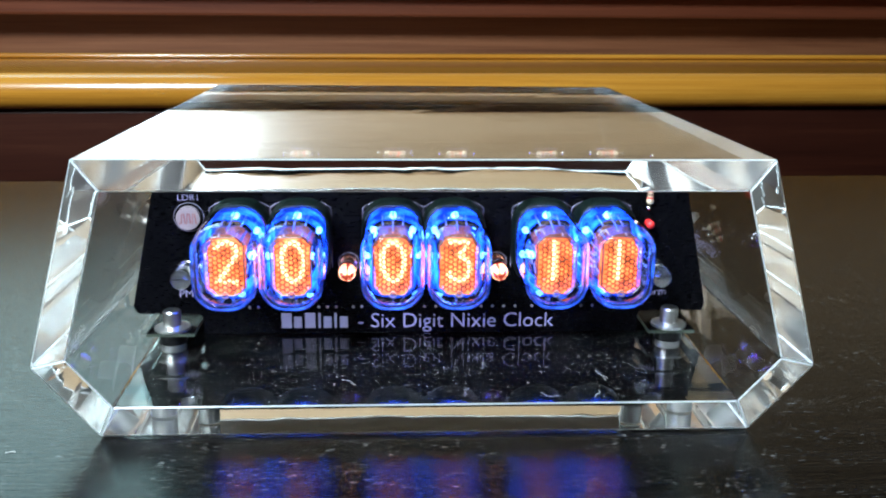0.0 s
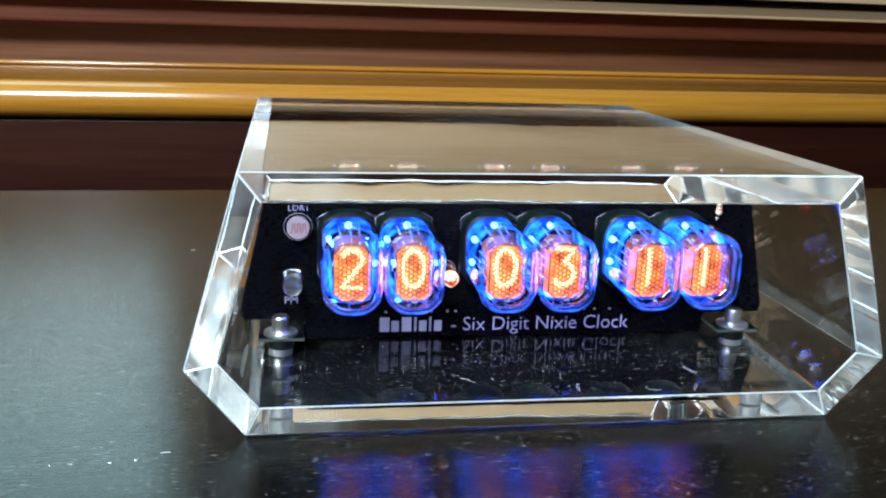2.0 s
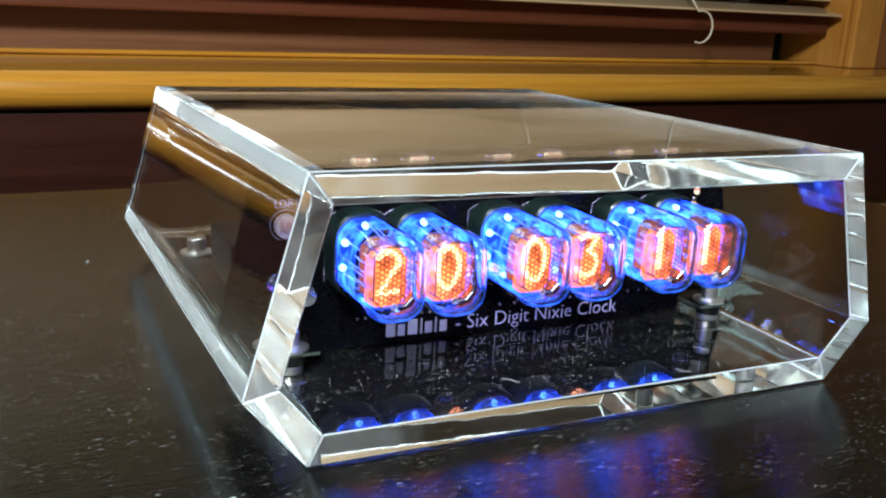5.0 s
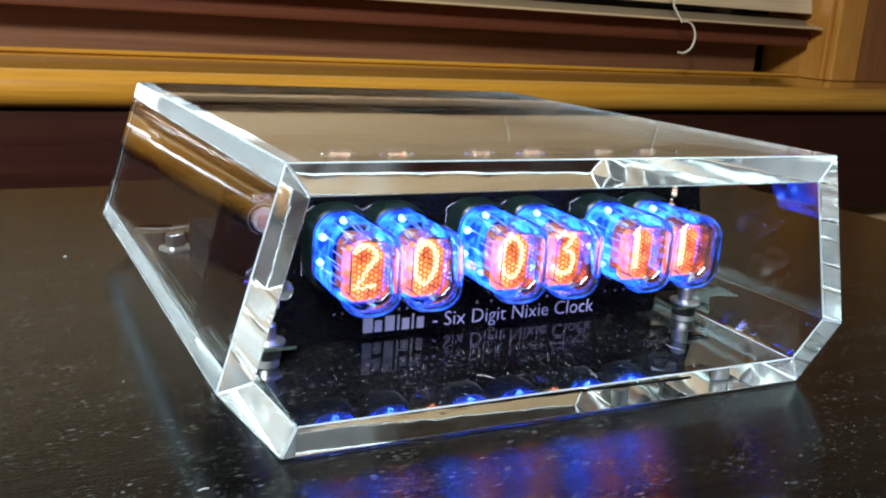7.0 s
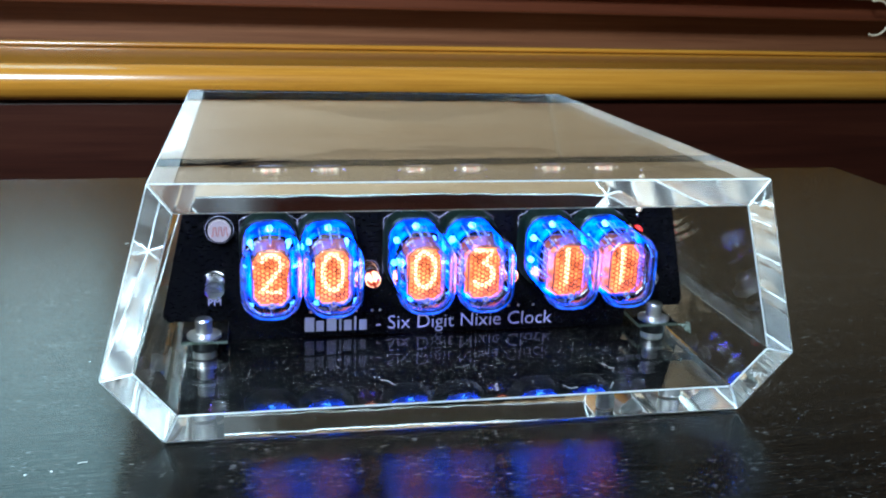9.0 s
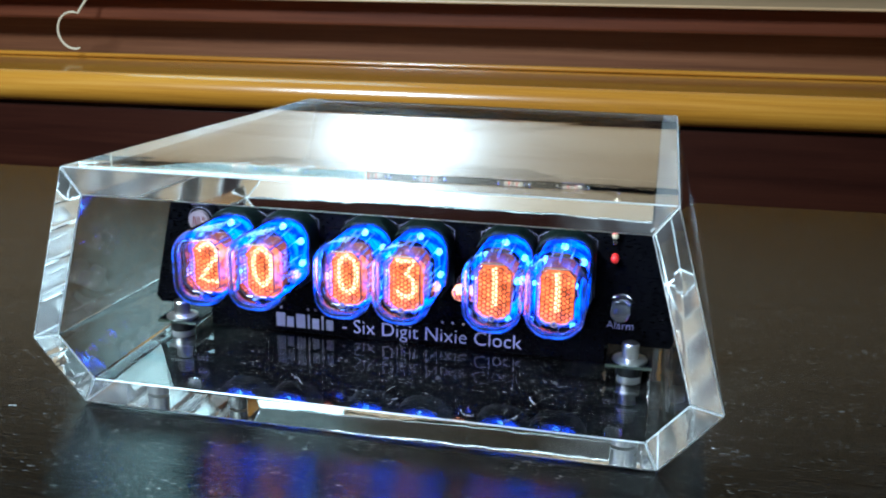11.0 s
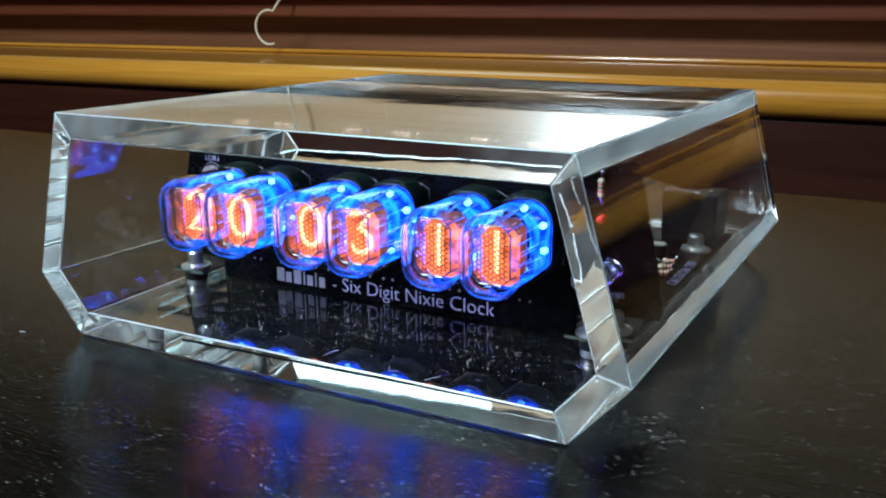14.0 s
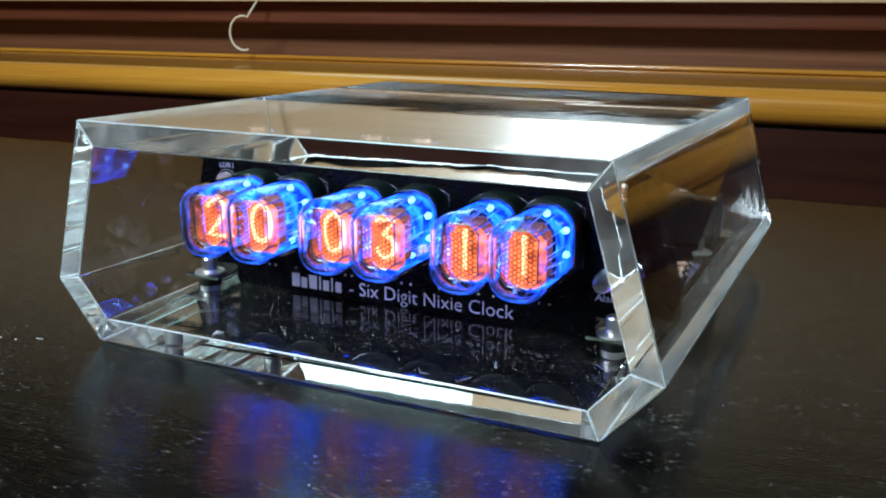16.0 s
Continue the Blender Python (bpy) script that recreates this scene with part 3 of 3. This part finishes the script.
def resistor(parent, at, length=0.0064):
    bm = bmesh.new()
    cyl(bm, 0.0010, (-length / 2, 0, 0), (length / 2, 0, 0), 12)
    ball(bm, 0.00125, (-length / 2 + 0.0008, 0, 0))
    ball(bm, 0.00125, (length / 2 - 0.0008, 0, 0))
    body = smooth(part("resistor", bm, M_BEIGE, parent, "beige banded resistor", at))
    for k, m in enumerate((M_BAND_R, M_BAND_D, M_BAND_R)):
        bm = bmesh.new()
        bx = (-0.25 + 0.22 * k) * length
        cyl(bm, 0.00108, (bx - 0.0003, 0, 0), (bx + 0.0003, 0, 0), 12)
        part("band", bm, m, body)
    bm = bmesh.new()
    for sgn in (-1, 1):
        sweep(bm, [(sgn * length * 0.45, 0, 0), (sgn * length * 0.78, 0, 0), (sgn * length * 0.85, 0.0006, 0), (sgn * length * 0.86, 0.0016, 0)], 0.0003, 6)
        ball(bm, 0.0009, (sgn * length * 0.86, 0.0012, 0), (1, 0.8, 1))
    smooth(part("leads", bm, M_SOLDER, body, "bright tinned leads"))
    return body


for x in TUBES:
    resistor(clock, pose(x + 0.0008, BOARD_Y - 0.0016, 0.0652))
    bm = bmesh.new()
    sweep(bm, [(x - 0.0030, BOARD_Y - 0.0001, 0.0668), (x + 0.0046, BOARD_Y - 0.0001, 0.0668), (x + 0.0046, BOARD_Y - 0.0001, 0.0634), (x - 0.0030, BOARD_Y - 0.0001, 0.0634)], 0.00014, 4, True)
    part("printed_box", bm, M_SILK, board)
resistor(clock, pose(0.0778, BOARD_Y - 0.0016, 0.0595, 0, 90, 0), 0.0058)

bm = bmesh.new()
cyl(bm, 0.0040, (-0.0795, BOARD_Y - 0.0002, 0.0515), (-0.0795, BOARD_Y - 0.0022, 0.0515), 28)
ldr = smooth(part("light_sensor", bm, M_LDR, clock, "round pale light sensor with a wavy track"))
bm = bmesh.new()
zig = []
for k in range(7):
    zig += [(-0.0823 + 0.00093 * k, BOARD_Y - 0.0023, 0.0515 + (0.0017 if k % 2 else -0.0017)), (-0.0823 + 0.00093 * (k + 0.6), BOARD_Y - 0.0023, 0.0515 + (0.0017 if k % 2 else -0.0017))]
sweep(bm, zig, 0.00022, 5)
part("track", bm, M_LDR_TRACK, ldr)
bm = bmesh.new()
sweep(bm, [(-0.0795 + x, BOARD_Y - 0.0001, 0.0515 + z) for x, _, z in arc(0, 0, 0.0050, 0.0050, 0, 350, 35)], 0.00014, 4, True)
part("printed_circle", bm, M_SILK_DIM, board)

LED_Z = 0.0322
for x in (-0.0815, 0.0815):
    bm = bmesh.new()
    loft(bm, [[(x + r * math.cos(2 * math.pi * k / 24), BOARD_Y - y, LED_Z + r * math.sin(2 * math.pi * k / 24)) for k in range(24)] for y, r in ((0.0003, 0.0039), (0.0014, 0.0039), (0.0015, 0.0034), (0.0090, 0.0034), (0.0105, 0.0032), (0.0118, 0.0026), (0.0126, 0.0017), (0.0129, 0.0007))])
    led = smooth(part("indicator_led", bm, M_LED_CLEAR, clock, "clear round unlit indicator light"))
    led.visible_shadow = False
    bm = bmesh.new()
    cyl(bm, 0.0004, (x - 0.0010, BOARD_Y - 0.0006, LED_Z), (x - 0.0010, BOARD_Y - 0.0062, LED_Z), 6)
    box(x - 0.0004, x + 0.0017, BOARD_Y - 0.0080, BOARD_Y - 0.0018, LED_Z - 0.0006, LED_Z + 0.0006, bm=bm)
    cyl(bm, 0.0015, (x, BOARD_Y - 0.0066, LED_Z), (x, BOARD_Y - 0.0086, LED_Z), 14, 0.0024)
    part("lead_frame", bm, M_SOLDER, led, "bright reflector cup and leads")

bm = bmesh.new()
cyl(bm, 0.0015, (0.0782, BOARD_Y - 0.0002, 0.0492), (0.0782, BOARD_Y - 0.0026, 0.0492), 16)
ball(bm, 0.0015, (0.0782, BOARD_Y - 0.0026, 0.0492))
smooth(part("red_led", bm, M_RED_LED, board, "small red indicator"))

NEON_Z = 0.0352
for x in (-0.0258, 0.0254):
    bm = bmesh.new()
    cyl(bm, 0.0029, (x, BOARD_Y - 0.0003, NEON_Z), (x, BOARD_Y - 0.0120, NEON_Z), 20)
    ball(bm, 0.0029, (x, BOARD_Y - 0.0120, NEON_Z), (1, 0.8, 1), 16, 10)
    lamp = smooth(part("neon_lamp", bm, M_GLASS, clock, "small round neon separator lamp glowing orange"))
    lamp.visible_shadow = False
    bm = bmesh.new()
    for sx in (-1, 1):
        cyl(bm, 0.0005, (x + sx * 0.0006, BOARD_Y - 0.0090, NEON_Z), (x + sx * 0.0006, BOARD_Y - 0.0125, NEON_Z), 10)
    smooth(part("electrode", bm, M_NEON_DOT, lamp, "glowing orange electrodes"))
    bm = bmesh.new()
    ball(bm, 0.0021, (x, BOARD_Y - 0.0105, NEON_Z), (1, 1.2, 1), 14, 10)
    glow = smooth(part("neon_glow", bm, M_NEON_BULB, lamp, "red-orange neon glow"))
    glow.visible_shadow = False
    bm = bmesh.new()
    sweep(bm, [(x + dx, BOARD_Y - 0.0001, NEON_Z + dz) for dx, _, dz in arc(0, 0, 0.0036, 0.0036, 0, 350, 23)], 0.00014, 4, True)
    part("printed_circle", bm, M_SILK_DIM, board)

bm = bmesh.new()
for x in (-0.0605, -0.0575, -0.0475, -0.0365, -0.0335, -0.0305, -0.0245, -0.0215, -0.0055, 0.0005, 0.0045, 0.0165, 0.0205, 0.0245, 0.0285, 0.0325, 0.0385, 0.0510, 0.0560, 0.0600):
    ball(bm, 0.0005, (x, BOARD_Y - 0.0002, 0.0190), (1, 0.6, 1), 8, 6)
part("solder_joints", bm, M_DARKSTEEL, board, "row of bright solder joints")

# ---- clock: standoffs and parts on the lower board ----
for x, y in ((-0.0858, 0.0518), (0.0858, 0.0518), (-0.0860, 0.1630), (0.0870, 0.1570)):
    bm = bmesh.new()
    cyl(bm, 0.0030, (x, y, 0.0154), (x, y, 0.0202), 24)
    cyl(bm, 0.0030, (x, y, 0.0202), (x, y, 0.0207), 24, 0.0026)
    cyl(bm, 0.0015, (x, y, 0.0207), (x, y, 0.02073), 6)
    cyl(bm, 0.0042, (x, y, 0.0010), (x, y, THICK - 0.0006), 24)
    bolt = smooth(part("bolt", bm, M_SCREW, clock, "dull steel cap screw"), 30)
    bm = bmesh.new()
    cyl(bm, 0.0060, (x, y, 0.01415), (x, y, 0.0149), 28)
    cyl(bm, 0.0054, (x, y, 0.0149), (x, y, 0.0155), 28, 0.0034)
    smooth(part("washer", bm, M_STEEL, bolt), 30)
    bm = bmesh.new()
    cyl(bm, 0.0047, (x, y, THICK + 0.0001), (x, y, 0.01295), 24)
    smooth(part("spacer", bm, M_BLACK, bolt, "black rubber spacer"), 30)

block = part("terminal_block", box(0.0655, 0.0915, 0.1690, 0.1895, 0.0142, 0.0365, 0.0006), M_BLACK, clock, "black terminal block")
for k in range(3):
    bm = bmesh.new()
    cyl(bm, 0.0018, (0.0705 + 0.0078 * k, 0.1795, 0.0364), (0.0705 + 0.0078 * k, 0.1795, 0.0369), 16)
    part("screw", bm, M_STEEL, block)
part("transformer", box(-0.0860, -0.0600, 0.105, 0.140, 0.0142, 0.0330, 0.001), M_BLACK, base, "black boxed component")
part("jack", box(-0.0300, -0.0160, 0.160, 0.182, 0.0142, 0.0260, 0.0008), M_SHELL, base, "blue boxed part")
for k, (x, y) in enumerate(((0.0850, 0.1120), (0.0838, 0.1200), (0.0830, 0.1280), (-0.0840, 0.0760), (-0.0825, 0.0835), (-0.0700, 0.1490), (-0.0690, 0.1570))):
    resistor(clock, pose(x - 0.001, y, 0.0172, 0, 0, 20), 0.0058)
for x, y in ((-0.0800, 0.150), (-0.0780, 0.094), (0.0760, 0.132), (0.0700, 0.120)):
    bm = bmesh.new()
    cyl(bm, 0.0032, (x, y, 0.0142), (x, y, 0.0225), 20)
    cap = smooth(part("capacitor", bm, M_BLACK, clock, "small black capacitor"), 30)
    bm = bmesh.new()
    cyl(bm, 0.0029, (x, y, 0.0225), (x, y, 0.0228), 20)
    part("can_top", bm, M_STEEL, cap)

# ---- dust ----


def dust_mesh():
    rnd = random.Random(4)
    bm = bmesh.new()
    for k in range(300):
        x, y = rnd.uniform(-0.085, 0.088), rnd.uniform(0.002, 0.050)
        s = rnd.choice((0.00005, 0.00006, 0.00008, 0.00012))
        ball(bm, s, (x, y, THICK + 0.00012), (1, 1, 0.6), 5, 4)
    for k in range(5):
        x, y = rnd.uniform(-0.05, 0.06), rnd.uniform(0.004, 0.030)
        a = rnd.uniform(0, 6)
        pts = []
        for i in range(7):
            pts.append((x, y, THICK + 0.00015))
            a += rnd.uniform(-0.9, 0.9)
            x, y = x + 0.0011 * math.cos(a), y + 0.0011 * math.sin(a)
        sweep(bm, pts, 0.00004, 4)
    return bm


part("lint", dust_mesh(), M_DUST, clock, "specks of dust and lint")


def table_lint_mesh():
    """A few fibres and crumbs on the tabletop."""
    rnd = random.Random(11)
    bm = bmesh.new()
    z = TZ + 0.00012
    for x, y, length, turn in ((-0.119, -0.008, 0.0028, 0.15), (-0.132, 0.216, 0.0022, 0.8)):
        dx, dy = math.cos(turn) * length / 2, math.sin(turn) * length / 2
        sweep(bm, [(x - dx, y - dy, z), (x, y + length * 0.06, z + 0.00008), (x + dx, y + dy, z)], 0.00011, 5)
    for x, y in ((-0.134, -0.013), (-0.127, -0.012)):
        ball(bm, 0.00035, (x, y, z), (1.3, 1, 0.5), 6, 4)
    for k in range(40):
        x, y = rnd.uniform(-0.26, 0.26), rnd.uniform(-0.10, 0.12)
        if abs(x) > 0.12 or y < -0.012:
            ball(bm, rnd.choice((0.00008, 0.0001, 0.00014)), (x, y, z), (1.4, 1, 0.5), 5, 4)
    return bm


me = bpy.data.meshes.new("lint")
bm = table_lint_mesh()
bm.to_mesh(me)
bm.free()
me.materials.append(M_DUST)
tagged(new("lint", me), "pale lint fibres and crumbs on the dark table", "lint", kind="stuff")
